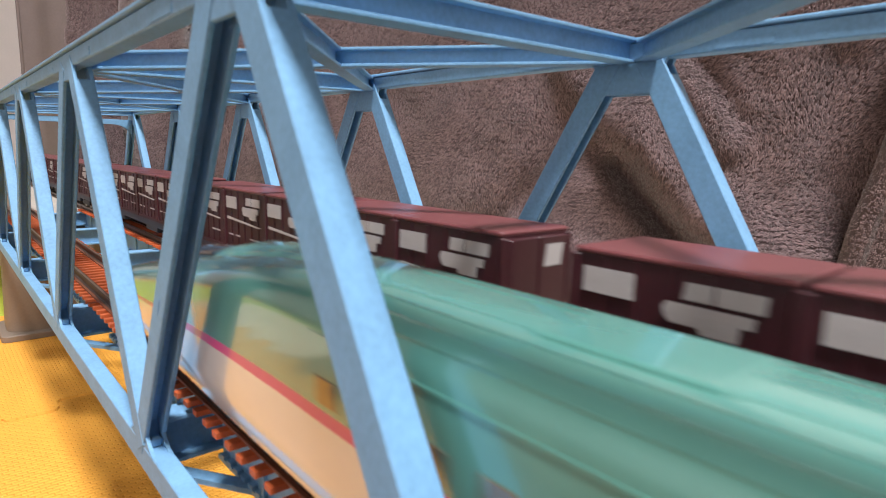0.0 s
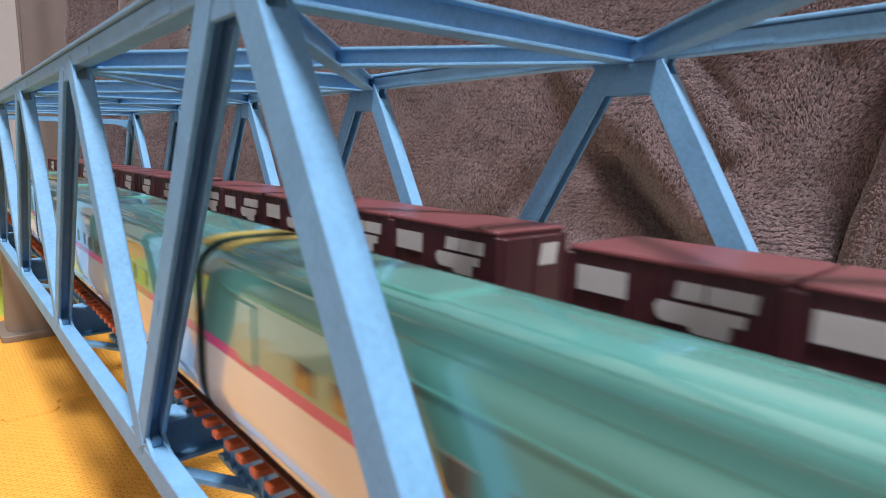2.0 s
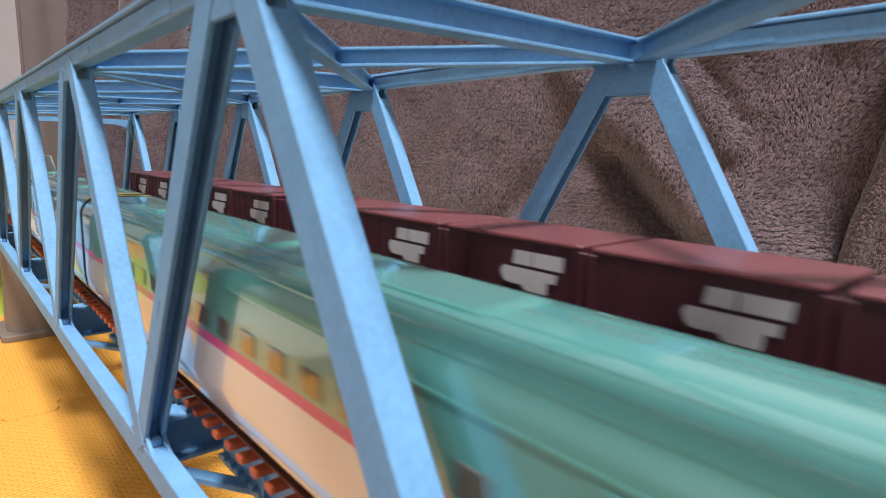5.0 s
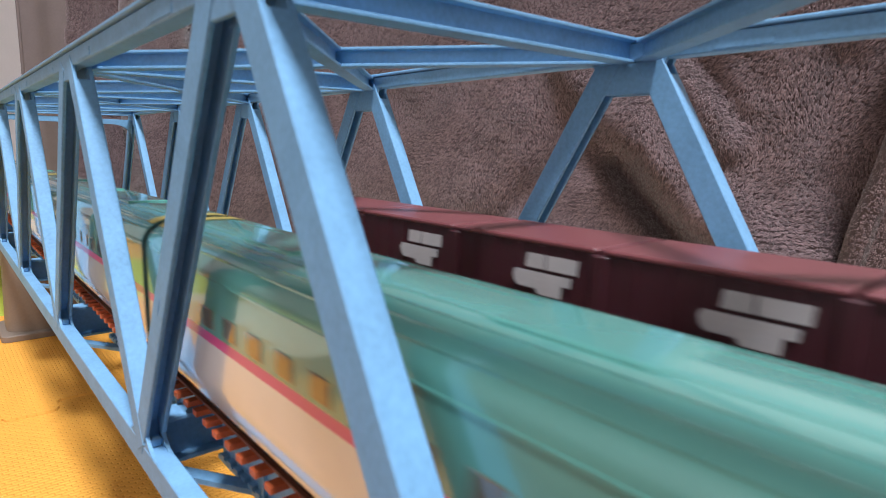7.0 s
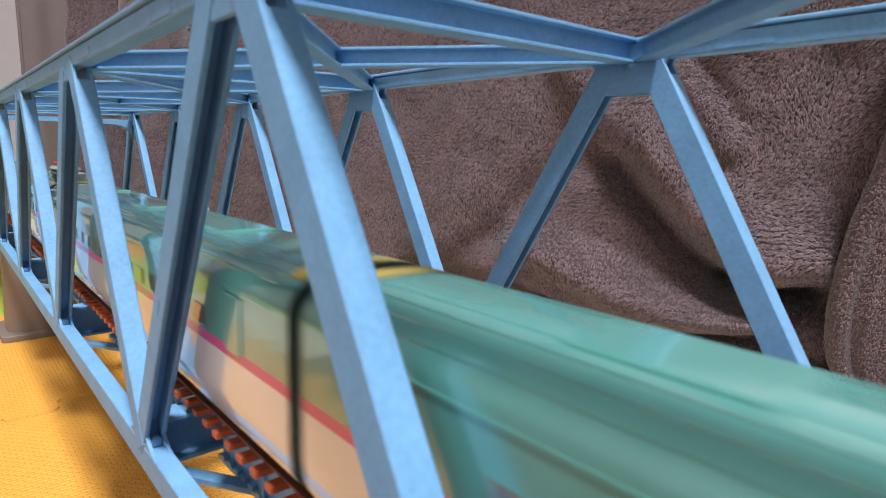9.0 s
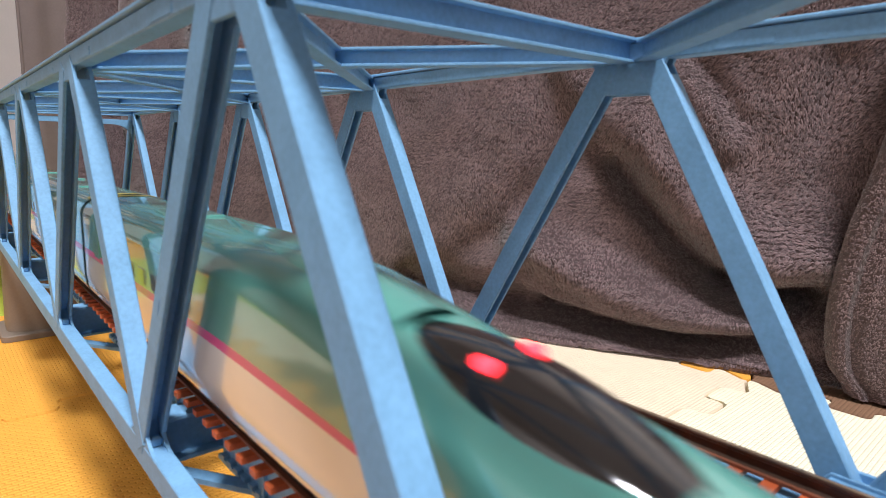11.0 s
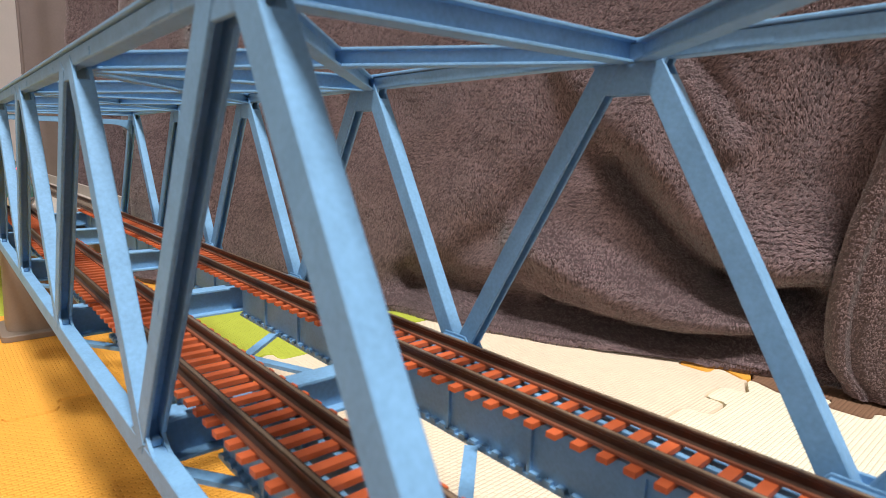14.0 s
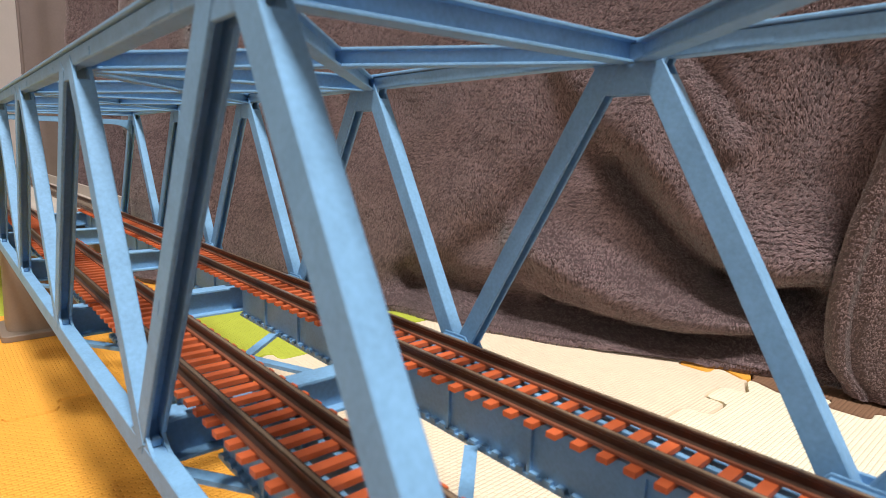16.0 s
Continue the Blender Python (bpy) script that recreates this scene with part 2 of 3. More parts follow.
# ---- the truss bridge ----
def leg(bridge_thing, top, foot, y0, y1, thick, start=0.0052):
    """A channel from top to foot (x, z): a web on its upper side, two flanges, open below."""
    t, f = Vector((top[0], 0, top[1])), Vector((foot[0], 0, foot[1]))
    d = (f - t).normalized()
    n = Vector((-d.z, 0, d.x))
    if n.z < 0:
        n = -n
    w, s = thick / 2, 0.0007

    def slab(a, b, q0, q1, p0, p1):
        return Mesh().hexa([p + n * q + Vector((0, y, 0)) for q in (q0, q1) for y in (a, b) for p in (p0, p1)])

    web = part("diagonal", slab(y0 + 0.00018, y1 - 0.00018, w - 2 * s, w + 0.00004, t + d * start, f), BLUE, bridge_thing, bevel=0.0001)
    for a, b, o in ((y0, y0 + s, -1), (y1 - s, y1, 1)):
        part("flange", slab(a, b, -w, w, t, f), BLUE, web, bevel=0.00015)
        if top[0] > foot[0]:
            c = t.lerp(f, 0.58)
            face = y0 if o < 0 else y1
            part("splice_plate", slab(min(face, face + o * 0.00006), max(face, face + o * 0.00006), -0.0002, 0.0003, c - d * 0.0013, c + d * 0.0013), BLUE, web)


def bridge():
    br = thing("truss_bridge", "light blue plastic model truss bridge with two tracks", "model bridge")
    tops = [-i * P for i in range(-1, 5)]
    foots = [P / 2 - i * P for i in range(-1, 6)]
    b = 0.00018
    for y0, y1, lift, inner, at, ab, gus in ((0.0, DEEP, 0.0, 1, 0.00385, -0.0008, 0.0022), (W, W + DEEP, 0.0022, -1, 0.0031, 0.0002, 0.0055)):
        zt0, zt1, zb1 = 0.0655 + lift, 0.0683 + lift, 0.0045
        m = Mesh().box(tops[-1] - 0.005, tops[0] + 0.005, y0 + 0.00016, y1 - 0.00016, zt0, zt1)
        m.box(tops[-1] - 0.006, tops[0] + 0.006, y0 - 0.0004, y1 + 0.0004, zt1 + 0.0001, zt1 + 0.0008)
        part("top_chord", m, BLUE, br, bevel=b)
        m = Mesh().box(LEFT_END - 0.004, RIGHT_END + 0.004, y0 + 0.00016, y1 - 0.00016, 0.0, zb1)
        part("bottom_chord", m, BLUE, br, bevel=b)
        for x in tops:
            for s in (-1, 1):
                top, foot = (x + s * at, zt0 + 0.001), (x + s * (P / 2 - ab), zb1 - 0.0008)
                e = 0.00006 if s < 0 else 0.0
                leg(br, top, foot, y0 + e, y1 - e, 0.0043, 0.0004 if inner > 0 and s < 0 else 0.0052)
            g = Mesh()
            for ya, yb in ((y0 + 0.0002, y0 + 0.0009), (y1 - 0.0009, y1 - 0.0002)):
                g.prism([(x - 0.0072, ya, zt0 + 0.0004), (x + 0.0072, ya, zt0 + 0.0004), (x + 0.0048, ya, zt0 - gus), (x - 0.0048, ya, zt0 - gus)], (0, yb - ya, 0))
            part("gusset", g, BLUE, br, bevel=0.0001)
            for s in (-1, 1):
                for ya, yb in ((y0 + 0.00006, y0 + 0.0004), (y1 - 0.0004, y1 - 0.00006)):
                    xs = x + s * 0.0185
                    part("splice_plate", Mesh().box(xs - 0.0042, xs + 0.0042, ya, yb, zt0 + 0.0004, zt0 + 0.0016), BLUE, br)
        rise = 0.0050
        for x in foots:
            if inner < 0:
                g = Mesh()
                for ya, yb in ((y0 - 0.0003, y0 + 0.0004), (y1 - 0.0004, y1 + 0.0003)):
                    g.prism([(x - 0.0058, ya, zb1 - 0.001), (x + 0.0058, ya, zb1 - 0.001), (x + 0.0058, ya, zb1 + 0.4 * rise), (x + 0.0034, ya, zb1 + rise),
                             (x - 0.0034, ya, zb1 + rise), (x - 0.0058, ya, zb1 + 0.4 * rise)], (0, yb - ya, 0))
                part("gusset", g, BLUE, br, bevel=0.0001)
                part("bearing_shelf", Mesh().box(x - 0.0036, x + 0.0036, y0 - 0.0032, y0, zb1, 0.0089), BLUE, br, bevel=0.0003)
            else:
                for ya, yb in ((y0 + 0.00024, y0 + 0.0008), (y1 - 0.0008, y1 - 0.00024)):
                    arc = [(0.0068 - 0.0044 * math.sin(a), zb1 + 0.0052 - 0.0052 * math.cos(a)) for a in (0.0, 0.3, 0.6, 0.9, 1.2, 1.57)]
                    out = [(x + u, ya, z) for u, z in arc] + [(x - u, ya, z) for u, z in arc[::-1]] + [(x - 0.0068, ya, zb1 - 0.001), (x + 0.0068, ya, zb1 - 0.001)]
                    part("gusset", Mesh().prism(out, (0, yb - ya, 0)), BLUE, br)
            yb = (y0 + y1) / 2
            part("bolt", Mesh().box(x + 0.0022, x + 0.0038, yb - 0.0008, yb + 0.0008, zb1, zb1 + 0.0016), BLUE, br, bevel=0.0003)
    zt = 0.0668
    for x in tops:
        part("cross_strut", ibeam(Mesh(), (x, DEEP, zt + 0.0004), (x, W, zt + 0.0024), 0.0040, 0.0034), BLUE, br, bevel=0.00008)
    for xa, xb in zip(tops[:-1], tops[1:]):
        for ya, yb in ((DEEP, W), (W, DEEP)):
            part("top_brace", ibeam(Mesh(), (xa - 0.003, ya, zt + (0.0022 if ya == W else 0.0002)), (xb + 0.003, yb, zt + (0.0022 if yb == W else 0.0002)), 0.0034, 0.0030), BLUE, br, bevel=0.00008)
    for x in (tops[0], tops[-1]):
        arc = [(DEEP, 0.0648), (DEEP, 0.0545)]
        arc += [(DEEP + 0.0095 * (1 - math.cos(a)), 0.0545 + 0.0075 * math.sin(a)) for a in (0.3, 0.6, 0.9, 1.2, 1.5)]
        arc += [(DEEP + W - y, z) for y, z in arc[::-1]]
        part("portal", Mesh().prism([(x - 0.0009, y, z) for y, z in arc], (0.0018, 0, 0)), BLUE, br, bevel=0.0001)
    for x in foots:
        part("floor_beam", ibeam(Mesh(), (x, DEEP, 0.0042), (x, W, 0.0042), 0.0080, 0.0052, 0.0007), BLUE, br, bevel=0.0001)
    for yc in (YN, YF):
        for s in (-1, 1):
            y = yc + s * 0.0040 + (0.0018 if (s < 0 and yc == YN) else 0.0)
            for xa, xb in zip(foots[:-1], foots[1:]):
                m = Mesh().box(xb + 0.0028, xa - 0.0028, y - 0.0005, y + 0.0005, -0.0002, 0.0093)
                m.box(xb + 0.0028, xa - 0.0028, y - 0.0013, y + 0.0013, 0.0086, 0.0094)
                m.box(xb + 0.0028, xa - 0.0028, y - 0.0014, y + 0.0014, -0.0010, -0.0003)
                for q in (0.25, 0.5, 0.75):
                    xs = xb + (xa - xb) * q
                    m.box(xs - 0.0004, xs + 0.0004, y - 0.0012, y + 0.0012, -0.0002, 0.0086)
                st = part("stringer", m, BLUE, br)
                rv = Mesh()
                k = int((xa - xb - 0.008) / 0.0028)
                for i in range(k):
                    xs = xb + 0.005 + i * 0.0028
                    for side in (-1, 1):
                        rv.box(xs - 0.0008, xs + 0.0008, y + side * 0.0010 - 0.0005, y + side * 0.0010 + 0.0005, -0.0003, 0.0004)
                tagged(part("rivets", rv, BLUE, st), kind="stuff")
    for xa, xb in zip(foots[:-1], foots[1:]):
        mid = (xa + xb) / 2
        for a, c in (((mid, 0.034), (mid - 0.0125, 0.0475)), ((mid, 0.034), (mid + 0.032, 0.0475)), ((mid, 0.034), (mid - 0.0125, 0.021)), ((mid, 0.034), (mid + 0.032, 0.021)),
                     ((xa - 0.002, DEEP), (xa - 0.016, 0.0125)), ((xb + 0.002, DEEP), (xb + 0.016, 0.0125)), ((xa, W), (mid, 0.0595)), ((xb, W), (mid, 0.0595))):
            d = Vector((c[0] - a[0], c[1] - a[1], 0))
            n = Vector((-d.y, d.x, 0)).normalized() * 0.0012
            A, C = Vector((*a, -0.0012)), Vector((*c, -0.0012))
            part("floor_brace", Mesh().prism([A - n, C - n, C + n, A + n], (0, 0, 0.0009)), BLUE, br)
    return br


def pier(x):
    p = thing("bridge_pier", "brown-grey tapered plastic bridge pier on a foam mat", "bridge pier", "bridge piers")
    p.location = (x, 0, MAT)
    yc = (W + DEEP) / 2

    def ring(hx, hy, z, r):
        out = []
        for sx, sy, a0 in ((1, 1, 0), (-1, 1, 90), (-1, -1, 180), (1, -1, 270)):
            for a in range(0, 91, 18):
                t = radians(a0 + a)
                out.append((sx * (hx - r) + r * math.cos(t), yc + sy * (hy - r) + r * math.sin(t), z))
        return out

    top = -MAT - 0.0012
    part("base_plate", Mesh().loft([ring(0.020, 0.0355, 0.0, 0.004), ring(0.020, 0.0355, 0.0030, 0.004), ring(0.0194, 0.0349, 0.0036, 0.004)]), PIER, p, smooth=True)
    part("shaft", Mesh().loft([ring(0.0150, 0.0318, 0.0036, 0.009), ring(0.0115, 0.0308, top - 0.008, 0.007), ring(0.0115, 0.0308, top - 0.004, 0.007)]), PIER, p, smooth=True)
    part("cap", Mesh().loft([ring(0.0135, 0.0335, top - 0.004, 0.004), ring(0.0135, 0.0335, top, 0.004)]), PIER, p, bevel=0.0004)
    return p


# ---- tracks ----
RAIL_RING = ((-0.0009, 0.0), (0.0009, 0.0), (0.0009, 0.0004), (0.0003, 0.0007), (0.0003, 0.0017), (0.0006, 0.0019), (0.0006, 0.0023),
             (-0.0006, 0.0023), (-0.0006, 0.0019), (-0.0003, 0.0017), (-0.0003, 0.0007), (-0.0009, 0.0004))


def track(yc):
    tr = thing("bridge_track", "brown model rails on rust-red sleepers across the bridge", "model track", "bridge tracks")
    zb = RAIL - 0.0023
    for s in (-1, 1):
        y = yc + s * (GAUGE / 2 + 0.0006)
        ring = [(LEFT_END - 0.004, y + a, zb + c) for a, c in RAIL_RING]
        rail = part("rail", Mesh().loft([ring, [(RIGHT_END + 0.004, p[1], p[2]) for p in ring]]), RAILM, tr)
        part("rail_head", Mesh().box(LEFT_END - 0.004, RIGHT_END + 0.004, y - 0.00028, y + 0.00028, RAIL + 0.00002, RAIL + 0.0001), RAILTOP, rail)
        for q in (-1, 1):
            yq = y + q * 0.00125
            part("rail_strip", Mesh().box(LEFT_END - 0.004, RIGHT_END + 0.004, yq - 0.0003, yq + 0.0003, zb + 0.00005, zb + 0.0005), STRIP, rail, "rust-brown strip along the rail foot")
    chair = Mesh().box(-0.0009, 0.0009, -0.0086, 0.0086, -0.0009, 0.0)
    for s in (-1, 1):
        for q in (-1, 1):
            y = s * (GAUGE / 2 + 0.0006) + q * 0.0011
            chair.box(-0.0004, 0.0004, y - 0.0003, y + 0.0003, 0.0, 0.0004)
    data = chair.data("sleeper", SLEEPER)
    n = int((RIGHT_END - LEFT_END) / 0.0044)
    for i in range(n):
        part("sleeper", data, None, tr, m=pose(LEFT_END + 0.0030 + i * 0.0044, yc + random.uniform(-1, 1) * 0.00012, zb, rz=random.uniform(-0.6, 0.6)))
    return tr


def viaduct(x0, x1):
    v = thing("viaduct", "pale concrete-coloured double-track viaduct beyond the bridge end", "model viaduct", "viaducts")
    yc = (W + DEEP) / 2
    part("deck", Mesh().box(x0, x1, yc - 0.037, yc + 0.037, -0.004, 0.0085), DECK, v, bevel=0.0005)
    for s in (-1, 1):
        y = yc + s * 0.0362
        part("parapet", Mesh().box(x0, x1, y - 0.0008, y + 0.0008, 0.0086, 0.0165), DECK, v)
    zb = RAIL - 0.0023
    for y in (YN, YF):
        bed = Mesh().prism([(x0, y - 0.0125, 0.0085), (x0, y + 0.0125, 0.0085), (x0, y + 0.0088, zb - 0.0004), (x0, y - 0.0088, zb - 0.0004)], (x1 - x0, 0, 0))
        part("ballast", bed, DECK, v)
        sl = Mesh()
        for i in range(int((x1 - x0) / 0.006)):
            sl.box(x0 + 0.002 + i * 0.006, x0 + 0.0045 + i * 0.006, y - 0.0075, y + 0.0075, zb - 0.0008, zb)
        tagged(part("sleepers", sl, PIER, v), kind="stuff")
        for s in (-1, 1):
            yr = y + s * (GAUGE / 2 + 0.0006)
            ring = [(x0, yr + a, zb + c) for a, c in RAIL_RING]
            part("rail", Mesh().loft([ring, [(x1, p[1], p[2]) for p in ring]]), RAILM, v)
    return v


# ---- the express train ----
PITCH, LEAD = 0.1645, 0.1814
FLOORZ = 0.0152


def section(w, shoulder, top, low=FLOORZ, n=9, line=0.43):
    """Right half outline of a car body from the skirt up to the roof ridge: (y, z)."""
    pts = [(w * 0.90, low), (w * 0.97, low + 0.0015), (w, low + 0.0045)]
    zs = shoulder - 0.0022
    pts += [(w, low + 0.0045 + (zs - low - 0.0045) * f) for f in (line - 0.05, line + 0.05, 0.5 + 0.5 * line, 1.0)]
    for i in range(1, n + 1):
        a = i / n * math.pi / 2
        pts.append((w * (math.cos(a) ** 0.55), zs + (top - zs) * math.sin(a) ** 0.95))
    return pts


STRIPE0, STRIPE1 = 3, 4     # outline points between which the pink line runs
HALF, SHOULDER, TOP = 0.0098, 0.0362, 0.0387


def skin(rings, i0, i1):
    """Both sides of the lofted body between two outline points."""
    m = Mesh()
    for s in (-1, 1):
        m.loft([[(x, s * y, z) for y, z in r[i0:i1 + 1]] for x, r in rings], closed=False)
    return m


def car_windows(car, x0, x1, step):
    data = Mesh().box(-0.0019, 0.0019, -0.00012, 0.00012, -0.0014, 0.0014).data("window", PANE, bevel=0.0001)
    x = x0
    while x < x1:
        for s in (-1, 1):
            part("window", data, None, car, m=pose(x, s * (HALF + 0.00005), 0.0286))
        x += step


def door(car, x):
    for s in (-1, 1):
        y = s * (HALF + 0.00012)
        part("door", Mesh().box(x - 0.0024, x + 0.0024, y - 0.0001, y + 0.0001, 0.0260, 0.0335), TEAL, car, bevel=0.0002)


def bogie(car, x):
    bg = part("bogie", Mesh().box(x - 0.010, x + 0.010, -0.0066, 0.0066, RAIL + 0.0012, FLOORZ + 0.001), DARK, car)
    for q in (-0.0072, 0.0072):
        for s in (-1, 1):
            y = s * (GAUGE / 2 + 0.0004)
            part("wheel", Mesh().tube((x + q, y - 0.0007, RAIL + 0.0030), (x + q, y + 0.0007, RAIL + 0.0030), 0.00285, 16), STEEL, bg)


def roof_patch(x0, x1, lift, y_max):
    """A thin sheet that lies on the roof between two stations."""
    pts = [(y, z + lift) for y, z in section(HALF, SHOULDER, TOP) if abs(y) <= y_max and z > SHOULDER - 0.002]
    row = [(-y, z) for y, z in pts] + [(y, z) for y, z in pts[::-1][1:]]
    return Mesh().loft([[(x0, y, z) for y, z in row], [(x1, y, z) for y, z in row]], closed=False)


def car_end(car, x, s):
    """Bulkhead, gangway bellows and the yellow bands beside a joint; s points out of the car."""
    sec = section(HALF, SHOULDER, TOP)
    ring = [(x, y, z) for y, z in sec] + [(x, -y, z) for y, z in sec[::-1][1:]]
    part("end_wall", Mesh().prism(ring, (-s * 0.0006, 0, 0)), BELLOWS, car)
    inner = [(x + s * 0.00005, p[1] * 0.94, FLOORZ + (p[2] - FLOORZ) * 0.965) for p in ring]
    part("bellows", Mesh().prism(inner, (s * 0.00122, 0, 0)), BELLOWS, car)
    part("roof_band", roof_patch(x - s * 0.0004, x - s * 0.0040, 0.00012, 0.0080), YELLOW, car, "yellow band across the roof end")


def body(car, rings):
    part("skirt", skin(rings, 0, STRIPE0), WHITE, car, "glossy white lower side", smooth=True)
    part("stripe", skin(rings, STRIPE0, STRIPE1), PINK, car, "thin pink side stripe", smooth=True)
    part("shell", skin(rings, STRIPE1, len(rings[0][1]) - 1), TEAL, car, "glossy teal upper body and roof", smooth=True)
    fl = Mesh()
    fl.loft([[(x, -r[0][0], r[0][1]), (x, r[0][0], r[0][1])] for x, r in rings], closed=False)
    part("underside", fl, DARK, car)


def roof_gear(car, x0, x1):
    for s in (-1, 1):
        y = s * (HALF - 0.0001)
        part("drip_rail", Mesh().box(x0, x1, y - 0.00025, y + 0.00025, SHOULDER - 0.0023, SHOULDER - 0.0020), TEAL, car)
    sec = section(HALF, SHOULDER, TOP)[6:][::-1]
    for y in (0.0034, 0.0056, 0.0074, 0.0087):
        z = float(np.interp(y, [p[0] for p in sec], [p[1] for p in sec]))
        for s in (-1, 1):
            part("roof_rib", Mesh().box(x0, x1, s * y - 0.00012, s * y + 0.00012, z - 0.0004, z + 0.00006), TEAL, car)
    for x in (x0 + 0.030, x0 + 0.078, x0 + 0.118):
        if x < x1 - 0.01:
            part("roof_cover", Mesh().box(x - 0.007, x + 0.007, -0.0042, 0.0042, TOP - 0.0004, TOP + 0.0003), TEAL, car, bevel=0.0002)


def mid_car():
    car = thing("express_train_car", "teal, white and pink glossy model bullet train car", "model train", "express train cars")
    rings = [(x, section(HALF, SHOULDER, TOP)) for x in (-PITCH + 0.0013, -PITCH * 0.75, -PITCH / 2, -PITCH * 0.25, -0.0013)]
    body(car, rings)
    car_end(car, -PITCH + 0.0013, -1)
    car_end(car, -0.0013, 1)
    car_windows(car, -PITCH + 0.030, -0.028, 0.0076)
    door(car, -PITCH + 0.016)
    door(car, -0.016)
    roof_gear(car, -PITCH + 0.006, -0.006)
    bogie(car, -PITCH + 0.030)
    bogie(car, -0.030)
    return car


def nose_car():
    car = thing("express_train_nose_car", "teal, white and pink bullet train end car with a long nose", "model train", "express train cars")
    rings = [(x, section(HALF, SHOULDER, TOP)) for x in (-0.0013, -0.03, -0.055, -0.078)]
    # long nose: distance from the tip, half width, roof height
    for q, w, top in ((0.095, 0.0098, 0.0387), (0.085, 0.0098, 0.0381), (0.075, 0.0097, 0.0369), (0.065, 0.0096, 0.0352), (0.055, 0.0095, 0.0334),
                      (0.045, 0.0093, 0.0315), (0.035, 0.0091, 0.0297), (0.026, 0.0088, 0.0280), (0.018, 0.0083, 0.0263), (0.011, 0.0075, 0.0246),
                      (0.006, 0.0064, 0.0231), (0.0028, 0.0050, 0.0217), (0.0010, 0.0036, 0.0206), (0.0002, 0.0020, 0.0197)):
        f = max(0.0, min(1.0, (top - 0.0197) / (TOP - 0.0197)))
        sh = FLOORZ + 0.0030 + (SHOULDER - FLOORZ - 0.0030) * f ** 0.9
        k = section(w, min(sh, top - 0.0012), top, FLOORZ + 0.0006 * (1 - f), line=0.43 + 0.27 * (1 - f) ** 1.5)
        soft = 1 - f
        k = [(y * (1 - 0.18 * soft * max(0, (z - 0.019) / 0.02)), z) for y, z in k]
        rings.append((-LEAD + q, k))
    body(car, rings)
    tip = rings[-1][1]
    part("tip", Mesh().prism([(rings[-1][0], y, z) for y, z in tip] + [(rings[-1][0], -y, z) for y, z in tip[::-1][1:]], (-0.0002, 0, 0)), WHITE, car)
    car_end(car, -0.0013, 1)
    car_windows(car, -0.075, -0.028, 0.0076)
    door(car, -0.016)
    roof_gear(car, -0.078, -0.006)
    # cab canopy: a dark glass bubble with two lights at its back
    glass = Mesh()
    rows = []
    for i in range(9):
        f = i / 8
        q = 0.034 + 0.029 * f
        base = 0.0294 + 0.0053 * f
        hw = 0.0062 * math.sin(math.pi * (0.12 + 0.80 * f)) ** 0.6
        hump = 0.0026 * math.sin(math.pi * (0.10 + 0.82 * f)) ** 0.8
        rows.append([(-LEAD + q, hw * math.cos(a), base - 0.0010 + hump * math.sin(a) * 1.25) for a in [math.pi * j / 10 for j in range(11)]])
    part("cab_window", glass.loft(rows, closed=False), CABGLASS, car, "black curved cab window", smooth=True)
    part("canopy", Mesh().loft([[(-LEAD + q, hw * math.cos(a), z + h * math.sin(a)) for a in [math.pi * j / 10 for j in range(11)]]
                                for q, hw, z, h in ((0.0625, 0.0046, 0.0336, 0.0024), (0.074, 0.0050, 0.0357, 0.0026), (0.084, 0.0046, 0.0372, 0.0018),
                                                    (0.094, 0.0040, 0.0382, 0.0007))], closed=False), TEAL, car, smooth=True)
    bogie(car, -0.030)
    bogie(car, -LEAD + 0.050)
    return car


def tail_lights(car):
    for s in (-1, 1):
        part("tail_light", Mesh().box(-LEAD + 0.0502, -LEAD + 0.0519, s * 0.0031 - 0.0007, s * 0.0031 + 0.0007, 0.0337, 0.0348), TAIL, car, "small red light", bevel=0.0002)


